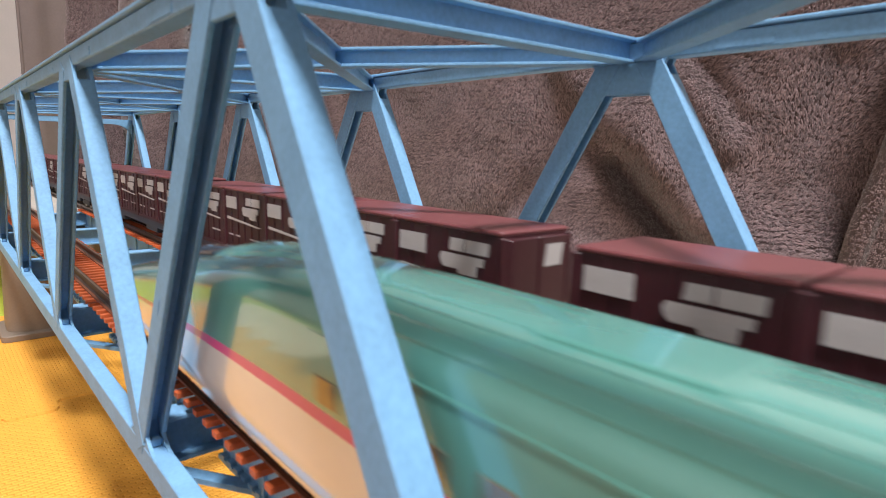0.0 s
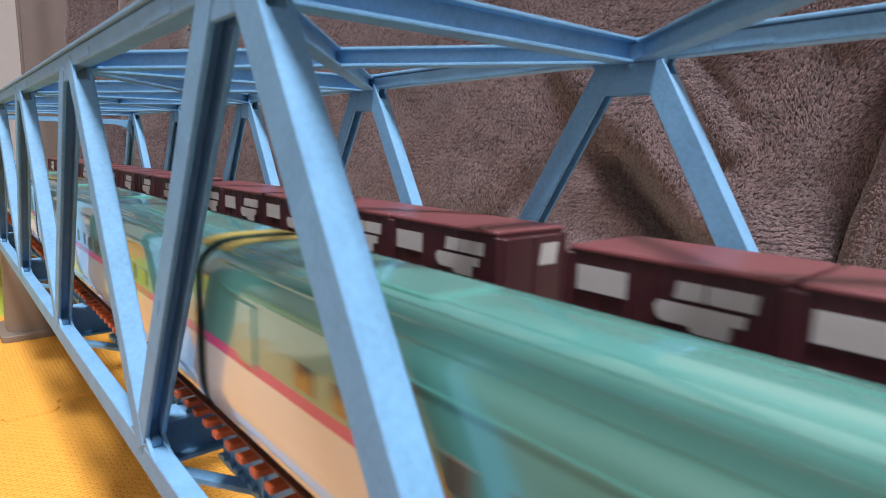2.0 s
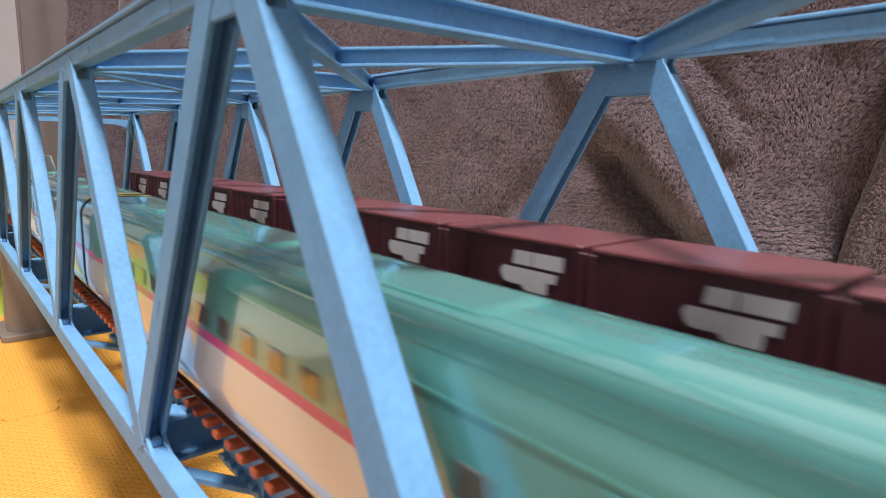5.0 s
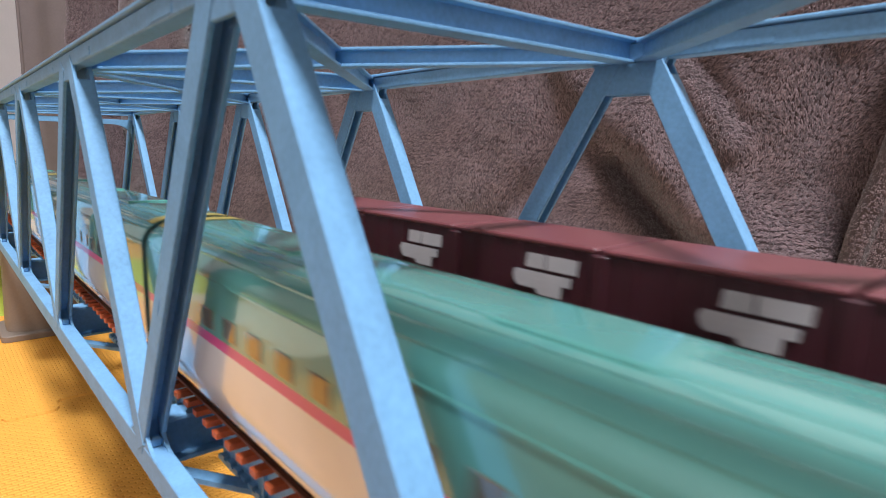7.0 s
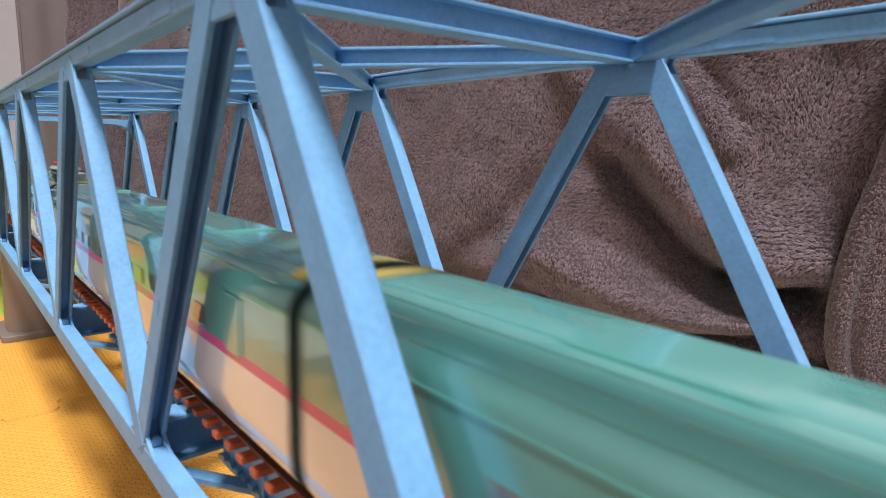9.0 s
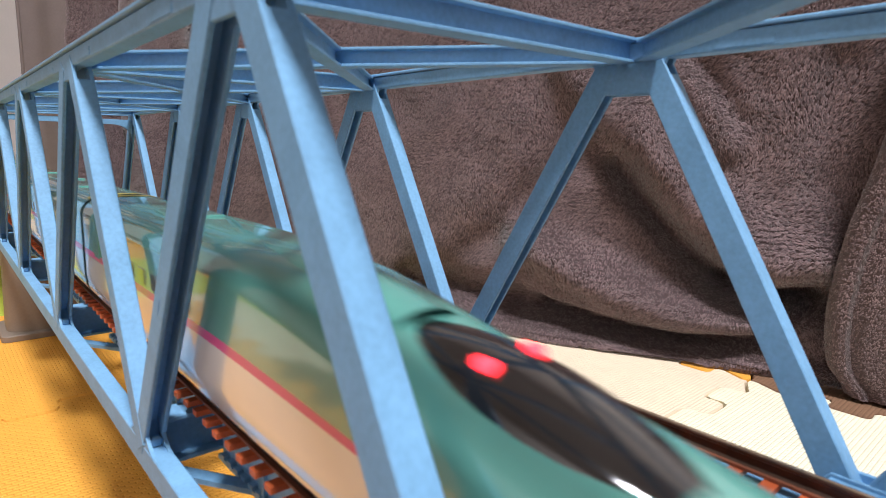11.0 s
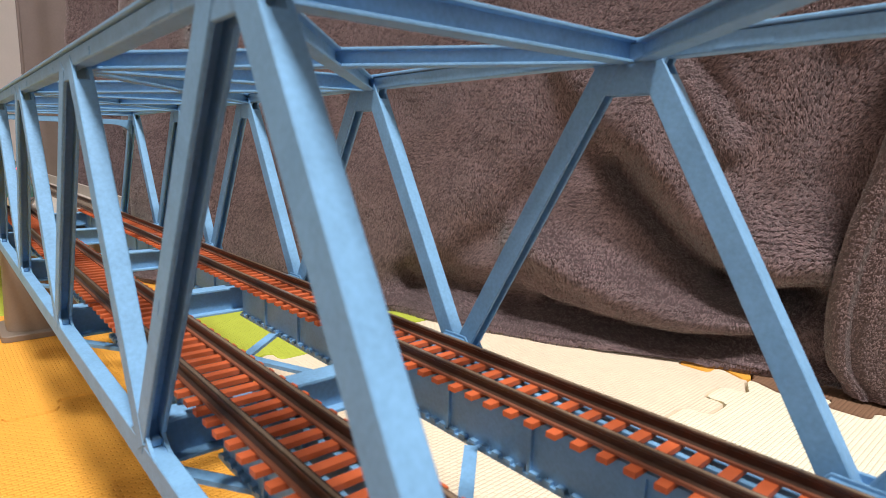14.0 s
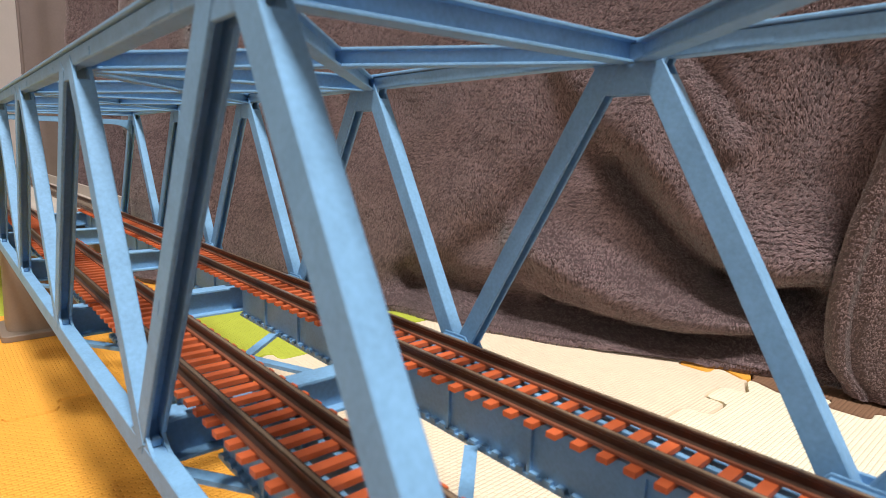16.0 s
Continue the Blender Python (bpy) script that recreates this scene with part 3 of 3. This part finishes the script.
def pantograph(car):
    """Side shields and the collector between them, at the rear end of a car."""
    for s in (-1, 1):
        y = s * 0.0093
        prof = [(-0.0490, y, SHOULDER - 0.0002), (-0.0022, y, SHOULDER - 0.0002), (-0.0135, y - s * 0.0006, 0.0445), (-0.0310, y - s * 0.0006, 0.0445)]
        part("side_shield", Mesh().prism(prof, (0, -s * 0.0007, 0)), GREY, car, "grey trapezoid noise shield", bevel=0.0001)
    for s in (-1, 1):
        mark = [(-0.037 + 0.0036 * math.cos(a), s * (HALF + 0.00002), 0.0322 + 0.0008 * math.sin(a)) for a in [math.pi * i / 8 for i in range(16)]]
        part("side_emblem", Mesh().prism(mark, (0, s * 0.0001, 0)), BELLOWS, car, "small dark side emblem")
    part("collector_base", Mesh().box(-0.034, -0.016, -0.0040, 0.0040, 0.0402, 0.0410), GREY, car, bevel=0.0002)
    for x in (-0.032, -0.018):
        for y in (-0.003, 0.003):
            part("insulator", Mesh().tube((x, y, TOP - 0.0008), (x, y, 0.0402), 0.0009, 10, 0.0006), CHALK, car, "white insulator")
    part("cover", Mesh().box(-0.0355, -0.0225, -0.0040, 0.0040, 0.0410, 0.0428), COVER, car, "pale rounded cover", bevel=0.0008)
    arm = Mesh()
    for y in (-0.0008, 0.0008):
        arm.tube((-0.0200, y, 0.0424), (-0.0280, y * 0.5, 0.0440), 0.0003, 8)
    arm.tube((-0.0200, -0.0016, 0.0424), (-0.0200, 0.0016, 0.0424), 0.0005, 8)
    part("collector_arm", arm, RED, car, "red folded collector arm")
    part("collector_head", Mesh().box(-0.0292, -0.0268, -0.0034, 0.0034, 0.0437, 0.0444), RED, car, "red collector strip", bevel=0.0002)
    part("spring_box", Mesh().box(-0.0200, -0.0175, -0.0020, 0.0020, 0.0410, 0.0422), DARK, car, bevel=0.0002)


# ---- the freight train ----
WPITCH, CLEN = 0.157, 0.0285
DECKZ, CTOP, CHALF = 0.0208, 0.0395, 0.0086


def wagon():
    w = thing("container_wagon", "dark blue-grey flat model container wagon", "model wagon", "container wagons")
    m = Mesh().box(-0.003, 0.1455, -0.0035, 0.0035, 0.0168, DECKZ - 0.0004)
    part("centre_sill", m, FRAME, w, bevel=0.0002)
    for s in (-1, 1):
        y = s * 0.0076
        part("side_sill", Mesh().box(-0.003, 0.1455, y - 0.0006, y + 0.0006, 0.0182, DECKZ - 0.0002), FRAME, w)
    deck = Mesh()
    for i in range(16):
        x = -0.002 + i * 0.00965
        deck.box(x - 0.0012, x + 0.0012, -0.0070, 0.0070, 0.0190, DECKZ - 0.0001)
    part("cross_members", deck, FRAME, w)
    for x in (0.018, 0.1245):
        bg = part("bogie", Mesh().box(x - 0.0095, x + 0.0095, -0.0064, -0.0052, RAIL + 0.0018, 0.0172).box(x - 0.0095, x + 0.0095, 0.0052, 0.0064, RAIL + 0.0018, 0.0172)
                  .box(x - 0.002, x + 0.002, -0.0064, 0.0064, RAIL + 0.002, 0.0170), DARK, w)
        for q in (-0.0068, 0.0068):
            for s in (-1, 1):
                y = s * (GAUGE / 2 + 0.0002)
                part("wheel", Mesh().tube((x + q, y - 0.0007, RAIL + 0.0030), (x + q, y + 0.0007, RAIL + 0.0030), 0.0029, 16), STEEL, bg)
    for x in (0.0455, 0.0985):
        part("brake_box", Mesh().box(x - 0.008, x + 0.008, -0.0066, 0.0066, RAIL + 0.0024, 0.0182), FRAME, w, bevel=0.0003)
    part("coupler", Mesh().box(-0.0065, -0.003, -0.0012, 0.0012, 0.0160, 0.0175), DARK, w)
    part("coupler", Mesh().box(0.1455, 0.1488, -0.0012, 0.0012, 0.0160, 0.0175), DARK, w)
    return w


def marks(box, x, y, s, outlines, name, label):
    m = Mesh()
    for o in outlines:
        m.prism([(x + a * s, y, z) for a, z in o], (0, -0.00010 if y < 0 else 0.00010, 0))
    part(name, m, PRINT, box, label)


def container(with_label):
    """One closed container; the origin is the middle of its underside."""
    c = thing("freight_container", "maroon ribbed model freight container with white prints on a wagon", "container", "freight containers")
    h, L = CTOP - DECKZ, CLEN / 2 - 0.0003
    b = 0.00025
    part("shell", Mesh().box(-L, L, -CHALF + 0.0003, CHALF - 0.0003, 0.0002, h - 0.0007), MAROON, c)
    part("roof", Mesh().box(-L, L, -CHALF, CHALF, h - 0.0008, h), MAROON_LIT, c, "container roof in maroon lightened for light from above", bevel=b)
    for sx in (-1, 1):
        for sy in (-1, 1):
            part("corner_post", Mesh().box(sx * L - 0.0007, sx * L + 0.0007, sy * (CHALF - 0.0004) - 0.0006, sy * (CHALF - 0.0004) + 0.0006, 0.0, h - 0.0009), MAROON, c, bevel=b)
    for s in (-1, 1):
        part("bottom_rail", Mesh().box(-L, L, s * (CHALF - 0.0002) - 0.0003, s * (CHALF - 0.0002) + 0.0003, 0.0, 0.0011), MAROON, c)
        for i in range(5):
            x = -L + 2 * L * (i + 1) / 6
            part("rib", Mesh().box(x - 0.0004, x + 0.0004, s * (CHALF - 0.0003) - 0.0002, s * (CHALF - 0.0003) + 0.0002, 0.0012, h - 0.0010), MAROON, c)
        y = s * (CHALF + 0.00001)
        d = -s
        k = 0.0056
        logo = [[(k - 0.0068, h * 0.635), (k - 0.0060, h * 0.60), (k - 0.0020, h * 0.60), (k - 0.0014, h * 0.56), (k + 0.0034, h * 0.56), (k + 0.0036, h * 0.66),
                 (k + 0.0052, h * 0.66), (k + 0.0054, h * 0.735), (k - 0.0066, h * 0.735), (k - 0.0072, h * 0.69)],
                [(k - 0.0044, h * 0.765), (k - 0.0002, h * 0.765), (k - 0.0002, h * 0.88), (k - 0.0040, h * 0.88)],
                [(k + 0.0002, h * 0.765), (k + 0.0064, h * 0.765), (k + 0.0066, h * 0.88), (k + 0.0002, h * 0.88)]]
        logo = [[(k + (a - k) * 0.86, z) for a, z in o] for o in logo]
        marks(c, 0, y, d, logo, "white_emblem", "plain white emblem shape")
        if with_label:
            marks(c, 0, y, d, [[(-0.0122, h * 0.68), (-0.0046, h * 0.68), (-0.0046, h * 0.865), (-0.0122, h * 0.865)]], "white_panel", "white rectangular panel")
        marks(c, 0, y, d, [[(-0.0118, h * 0.505), (0.0105, h * 0.455), (0.0118, h * 0.475), (-0.0118, h * 0.545)]], "white_line", "")
        bars = [[(a, h * 0.25), (a + 0.003, h * 0.25), (a + 0.003, h * 0.275), (a, h * 0.275)] for a in (-0.0105, -0.0055, 0.0045, 0.008)]
        marks(c, 0, y, d, bars, "small_print", "tiny unreadable print")
        e = Mesh().prism([(s * (L + 0.0008), 0.0012, h * 0.66), (s * (L + 0.0008), 0.0056, h * 0.66), (s * (L + 0.0008), 0.0062, h * 0.86), (s * (L + 0.0008), 0.0018, h * 0.86)], (s * 0.0001, 0, 0))
        if with_label:
            part("end_emblem", e, PRINT, c)
        part("end_door", Mesh().box(s * L - 0.0008, s * L + 0.0008, -CHALF + 0.0012, -0.0001, 0.0012, h - 0.0012), MAROON, c, bevel=b)
        part("end_door", Mesh().box(s * L - 0.0008, s * L + 0.0008, 0.0001, CHALF - 0.0012, 0.0012, h - 0.0012), MAROON, c, bevel=b)
    return c


# ---- blanket ----
PLAN = ((-0.66, 0.086), (-0.56, 0.093), (-0.46, 0.114), (-0.36, 0.172), (-0.272, 0.229), (-0.19, 0.252), (-0.12, 0.287), (-0.05, 0.319), (0.03, 0.351), (0.16, 0.394))
FOLDS = (  # height over the hanging sheet, spread, then the line of the fold as (along, height)
    (0.013, 0.016, ((0.159, 0.076), (0.173, 0.049), (0.193, 0.025), (0.217, 0.007), (0.238, -0.003), (0.253, 0.002))),
    (-0.016, 0.008, ((0.149, 0.048), (0.166, 0.026), (0.188, 0.003), (0.210, -0.016), (0.231, -0.024), (0.253, -0.020))),
    (-0.014, 0.009, ((0.212, -0.017), (0.235, -0.023), (0.258, -0.020))),
    (0.012, 0.013, ((0.095, -0.002), (0.123, -0.014), (0.157, -0.028), (0.189, -0.036), (0.224, -0.036))),
    (-0.014, 0.006, ((0.107, -0.043), (0.132, -0.047), (0.166, -0.052), (0.197, -0.052), (0.233, -0.045))),
    (-0.006, 0.014, ((0.127, 0.065), (0.106, 0.036), (0.086, 0.008), (0.035, -0.029))),
    (0.007, 0.012, ((0.119, 0.105), (0.137, 0.080), (0.150, 0.058))),
    (-0.014, 0.012, ((0.004, -0.043), (0.054, -0.041), (0.092, -0.042))),
    (-0.0035, 0.006, ((0.184, 0.107), (0.201, 0.087), (0.210, 0.073))),
    (-0.0015, 0.007, ((0.212, 0.104), (0.218, 0.089))),
    (-0.003, 0.010, ((0.252, 0.099), (0.250, 0.041))),
    (0.004, 0.008, ((0.177, 0.100), (0.197, 0.076), (0.206, 0.059))),
    (0.010, 0.016, ((-0.15, 0.18), (-0.16, 0.05), (-0.165, -0.06))),
    (-0.010, 0.012, ((-0.278, 0.18), (-0.278, 0.05), (-0.278, -0.06))),
    (0.010, 0.013, ((-0.323, 0.18), (-0.323, 0.05), (-0.323, -0.06))),
    (0.0055, 0.005, ((-0.25, -0.058), (0.0, -0.058), (0.12, -0.0595), (0.20, -0.0595), (0.25, -0.058), (0.40, -0.058))),
)


def plan_at(s):
    """Point and outward direction (towards the bridge) on the blanket's foot line; s = 0 at its fifth corner."""
    pts = [Vector(p) for p in PLAN]
    lens = [0.0]
    for a, b in zip(pts[:-1], pts[1:]):
        lens.append(lens[-1] + (b - a).length)
    s = s + lens[4]
    k = max(i for i in range(len(pts) - 1) if lens[i] <= max(s, 0.0))
    f = (s - lens[k]) / (lens[k + 1] - lens[k])

    def tan(i):
        a, b = pts[max(i - 1, 0)], pts[min(i + 1, len(pts) - 1)]
        return (b - a).normalized()
    d = (tan(k) * (1 - f) + tan(k + 1) * f).normalized()
    p = pts[k].lerp(pts[k + 1], f)
    return p, Vector((d.y, -d.x))


def sheet_height(s, z, folds):
    h = 0.0
    for amp, spread, line in folds:
        best = 1e9
        for (a0, b0), (a1, b1) in zip(line[:-1], line[1:]):
            du, dv = a1 - a0, b1 - b0
            t = max(0.0, min(1.0, ((s - a0) * du + (z - b0) * dv) / (du * du + dv * dv)))
            best = min(best, math.hypot(s - a0 - t * du, z - b0 - t * dv))
        h += 1.5 * amp * math.exp(-(best / spread) ** 2)
    h += 0.004 * noise.noise((s * 14, z * 14, 3.1)) + 0.0016 * noise.noise((s * 45, z * 45, 7.7))
    return h


def cloth(name, s0, s1, ns, z0, z1, nz, place, parent, label):
    """A sheet of cloth; place(s, z) gives a point. Returns its points as a grid."""
    grid = np.array([[place(s0 + (s1 - s0) * i / ns, z0 + (z1 - z0) * j / nz) for i in range(ns + 1)] for j in range(nz + 1)])
    m = Mesh()
    m.v = [tuple(p) for p in grid.reshape(-1, 3)]
    m.f = [(j * (ns + 1) + i, j * (ns + 1) + i + 1, (j + 1) * (ns + 1) + i + 1, (j + 1) * (ns + 1) + i) for j in range(nz) for i in range(ns)]
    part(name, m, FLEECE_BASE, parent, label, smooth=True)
    return grid


def pile(grid, count, length, parent, seed):
    """Short curved tufts all over a cloth grid, combed in slowly turning directions."""
    rng = np.random.default_rng(seed)
    cell = (np.linalg.norm(grid[5, 6] - grid[5, 5]) / 0.0015, np.linalg.norm(grid[6, 5] - grid[5, 5]) / 0.0028)
    nz, ns = grid.shape[0] - 1, grid.shape[1] - 1
    i, j = rng.integers(0, ns, count), rng.integers(0, nz, count)
    u, v = rng.random(count)[:, None], rng.random(count)[:, None]
    a, b, c, d = grid[j, i], grid[j, i + 1], grid[j + 1, i], grid[j + 1, i + 1]
    p = (a * (1 - u) + b * u) * (1 - v) + (c * (1 - u) + d * u) * v
    eu, ev = b - a, c - a
    n = np.cross(eu, ev)
    n /= np.linalg.norm(n, axis=1)[:, None]
    eu = eu / np.linalg.norm(eu, axis=1)[:, None]
    ev = np.cross(n, eu)
    turn = 0.55 * np.sin(p[:, 0] * 60 + 2 * np.sin(p[:, 2] * 47)) + 0.45 * np.sin(p[:, 2] * 75 + p[:, 1] * 31) - 1.95 + rng.normal(0, 0.5, count)
    way = eu * np.cos(turn)[:, None] + ev * np.sin(turn)[:, None]
    side = np.cross(n, way)
    ln = (length * rng.uniform(0.6, 1.25, count))[:, None]
    wd = (0.00026 * rng.uniform(0.7, 1.3, count))[:, None]
    q1 = p + n * ln * 0.45 + way * ln * 0.30
    q2 = p + n * ln * 0.48 + way * ln * 1.05
    # tips gather into small locks
    key = np.floor((i + u[:, 0]) * cell[0]).astype(int) * 4096 + np.floor((j + v[:, 0]) * cell[1]).astype(int)
    _, key = np.unique(key, return_inverse=True)
    total = np.bincount(key).astype(float)
    mean = np.stack([np.bincount(key, q2[:, a]) / total for a in range(3)], 1)
    q2 = q2 + (mean[key] - q2) * 0.52
    verts = np.stack([p - side * wd, p + side * wd, q1 - side * wd * 1.1, q1 + side * wd * 1.1, q2], 1).reshape(-1, 3)
    base = np.arange(count) * 5
    quads = np.stack([base, base + 1, base + 3, base + 2], 1)
    tris = np.stack([base + 2, base + 3, base + 4], 1)
    me = bpy.data.meshes.new("plush_surface")
    me.from_pydata(verts.tolist(), [], quads.tolist() + tris.tolist())
    me.materials.append(FLEECE)
    ob = new("plush_surface", me)
    ob.parent = parent
    tagged(ob, "short plush pile", kind="stuff")


def blanket():
    bl = thing("blanket", "dark brown fleece blanket hung in folds behind the bridge", "blanket")

    def place(s, z):
        p, out = plan_at(s)
        h = sheet_height(s, z, FOLDS)
        low = max(0.0, 1 - (z - MAT) / 0.010)
        k = max(0.0, min(1.0, (s - 0.15) / 0.10))
        q = p + out * (h + 0.004 * low + 0.11 * (z - MAT) * k * k * (3 - 2 * k))
        return over(s, z, q, out)

    def over(s, z, q, out):
        """Above its rail the cloth hangs over to the back."""
        past = max(0.0, z - (0.168 - 0.11 * s))
        return (q.x - out.x * past, q.y - out.y * past, max(z - 1.12 * past, MAT + 0.001))

    grid = cloth("sheet", -0.323, 0.43, 240, MAT + 0.001, 0.30, 110, place, bl, "")
    pile(grid, 580000, 0.0026, bl, 5)
    # the turned-over corner with its stitched hem
    edge = ((0.30, 0.281), (0.12, 0.2755), (0.073, 0.2695), (0.050, 0.266), (0.025, 0.261), (0.004, 0.2585), (-0.018, 0.2575), (-0.035, 0.259), (-0.048, 0.262), (-0.056, 0.269), (-0.07, 0.275))

    def edge_at(z):
        for (z0, s0), (z1, s1) in zip(edge[:-1], edge[1:]):
            if z1 <= z <= z0:
                return s0 + (s1 - s0) * (z0 - z) / (z0 - z1)
        return edge[-1][1]

    def flap_place(s, z):
        s2 = edge_at(z) + s
        p, out = plan_at(s2)
        r = min(1.0, s / 0.006)
        h = 0.018 + 0.009 * math.sqrt(max(0.0, 1 - (1 - r) ** 2)) + 0.006 * math.exp(-((s - 0.045 - 0.15 * (z + 0.02)) / 0.018) ** 2) + 0.003 * noise.noise((s2 * 20, z * 16, 9.0))
        h -= 0.0035 * math.exp(-((s - 0.011) / 0.0016) ** 2)
        q = p + out * (h + 0.16 * (z - MAT))
        return over(s2, z, q, out)

    flap = cloth("turned_corner", 0.0, 0.15, 60, MAT + 0.002, 0.30, 90, flap_place, bl, "overlapping hemmed corner of the blanket")
    pile(flap, 110000, 0.0011, bl, 8)
    # smooth cloth panel seen past the end of the bridge
    pan = thing("smooth_cloth_panel", "smooth brown cloth hanging flat beside the fleece blanket", "cloth")
    g = Mesh()
    rows = []
    for j in range(21):
        z = MAT + 0.50 * j / 20
        rows.append([(-1.0 + 0.006 * math.sin(i * 0.9), 0.092 + 0.20 * i / 24 + 0.001 * math.sin(j * 0.8), z) for i in range(25)])
    g.loft(rows, closed=False)
    part("sheet", g, SMOOTH, pan, smooth=True)
    part("hem", Mesh().tube((-1.0, 0.092, MAT), (-1.0, 0.0922, MAT + 0.50), 0.0022, 10), SMOOTH, pan)


# ---- build ----
room()
mats()
bridge()
pier(LEFT_END - 0.002)
pier(RIGHT_END + 0.002)
for yc in (YN, YF):
    track(yc)
viaduct(-2.75, LEFT_END - 0.005)
viaduct(RIGHT_END + 0.005, 1.85)
for x in (-0.75, -1.15, -1.55, -1.95, -2.35, -2.70, 0.5, 0.9, 1.3, 1.75):
    pier(x).location.z = MAT - (0.0028 if x else 0)
blanket()

MOVERS = []   # (thing, x at the start, y, z, turn about z, speed along x)
head = nose_car()
tail = copy_thing(head, pose(0, 0, 0))
tail_lights(tail)
express_speed, freight_speed = -0.137, 0.078
MOVERS.append((head, 0.0848, YN, 0.0, 0, express_speed))
MOVERS.append((tail, 0.0848 + 8 * PITCH, YN, 0.0, 180, express_speed))
plain_car = mid_car()
collector_car = copy_thing(plain_car, pose(0, 0, 0))
pantograph(collector_car)
tagged(collector_car, "teal bullet train car with grey roof shields and red collector")
for n in range(1, 9):
    if n in (2, 6):
        car = collector_car if n == 2 else copy_thing(collector_car, pose(0, 0, 0))
    else:
        car = plain_car if n == 1 else copy_thing(plain_car, pose(0, 0, 0))
    MOVERS.append((car, 0.0848 + n * PITCH, YN, 0.0, 0, express_speed))
first_wagon, labelled, unlabelled = wagon(), container(True), container(False)
for k in range(5):
    x = 0.0084 - k * WPITCH
    wg = first_wagon if k == 0 else copy_thing(first_wagon, pose(0, 0, 0))
    step = CLEN + 0.0003
    if k == 3:
        x, step = x - 0.006, 0.0297
    MOVERS.append((wg, x, YF, 0.0, 0, freight_speed))
    for i in range(5):
        src = labelled if k < 3 else unlabelled
        used = (k, i) in ((0, 0), (3, 0))
        box = src if used else copy_thing(src, pose(0, 0, 0))
        MOVERS.append((box, x + (i + 0.5) * step, YF + random.uniform(-1, 1) * 0.00012, DECKZ, random.uniform(-0.25, 0.25), freight_speed))


def motions():
    times = [0.0, 0.0334, 0.0667] + [0.5 * i for i in range(1, 32)] + [15.9334, 15.9667, 16.0]
    for ob, x, y, z, turn, speed in MOVERS:
        walk(ob, [(t, pose(x + speed * (round(t * FPS) / FPS), y, z, 0, 0, turn)) for t in times])


motions()
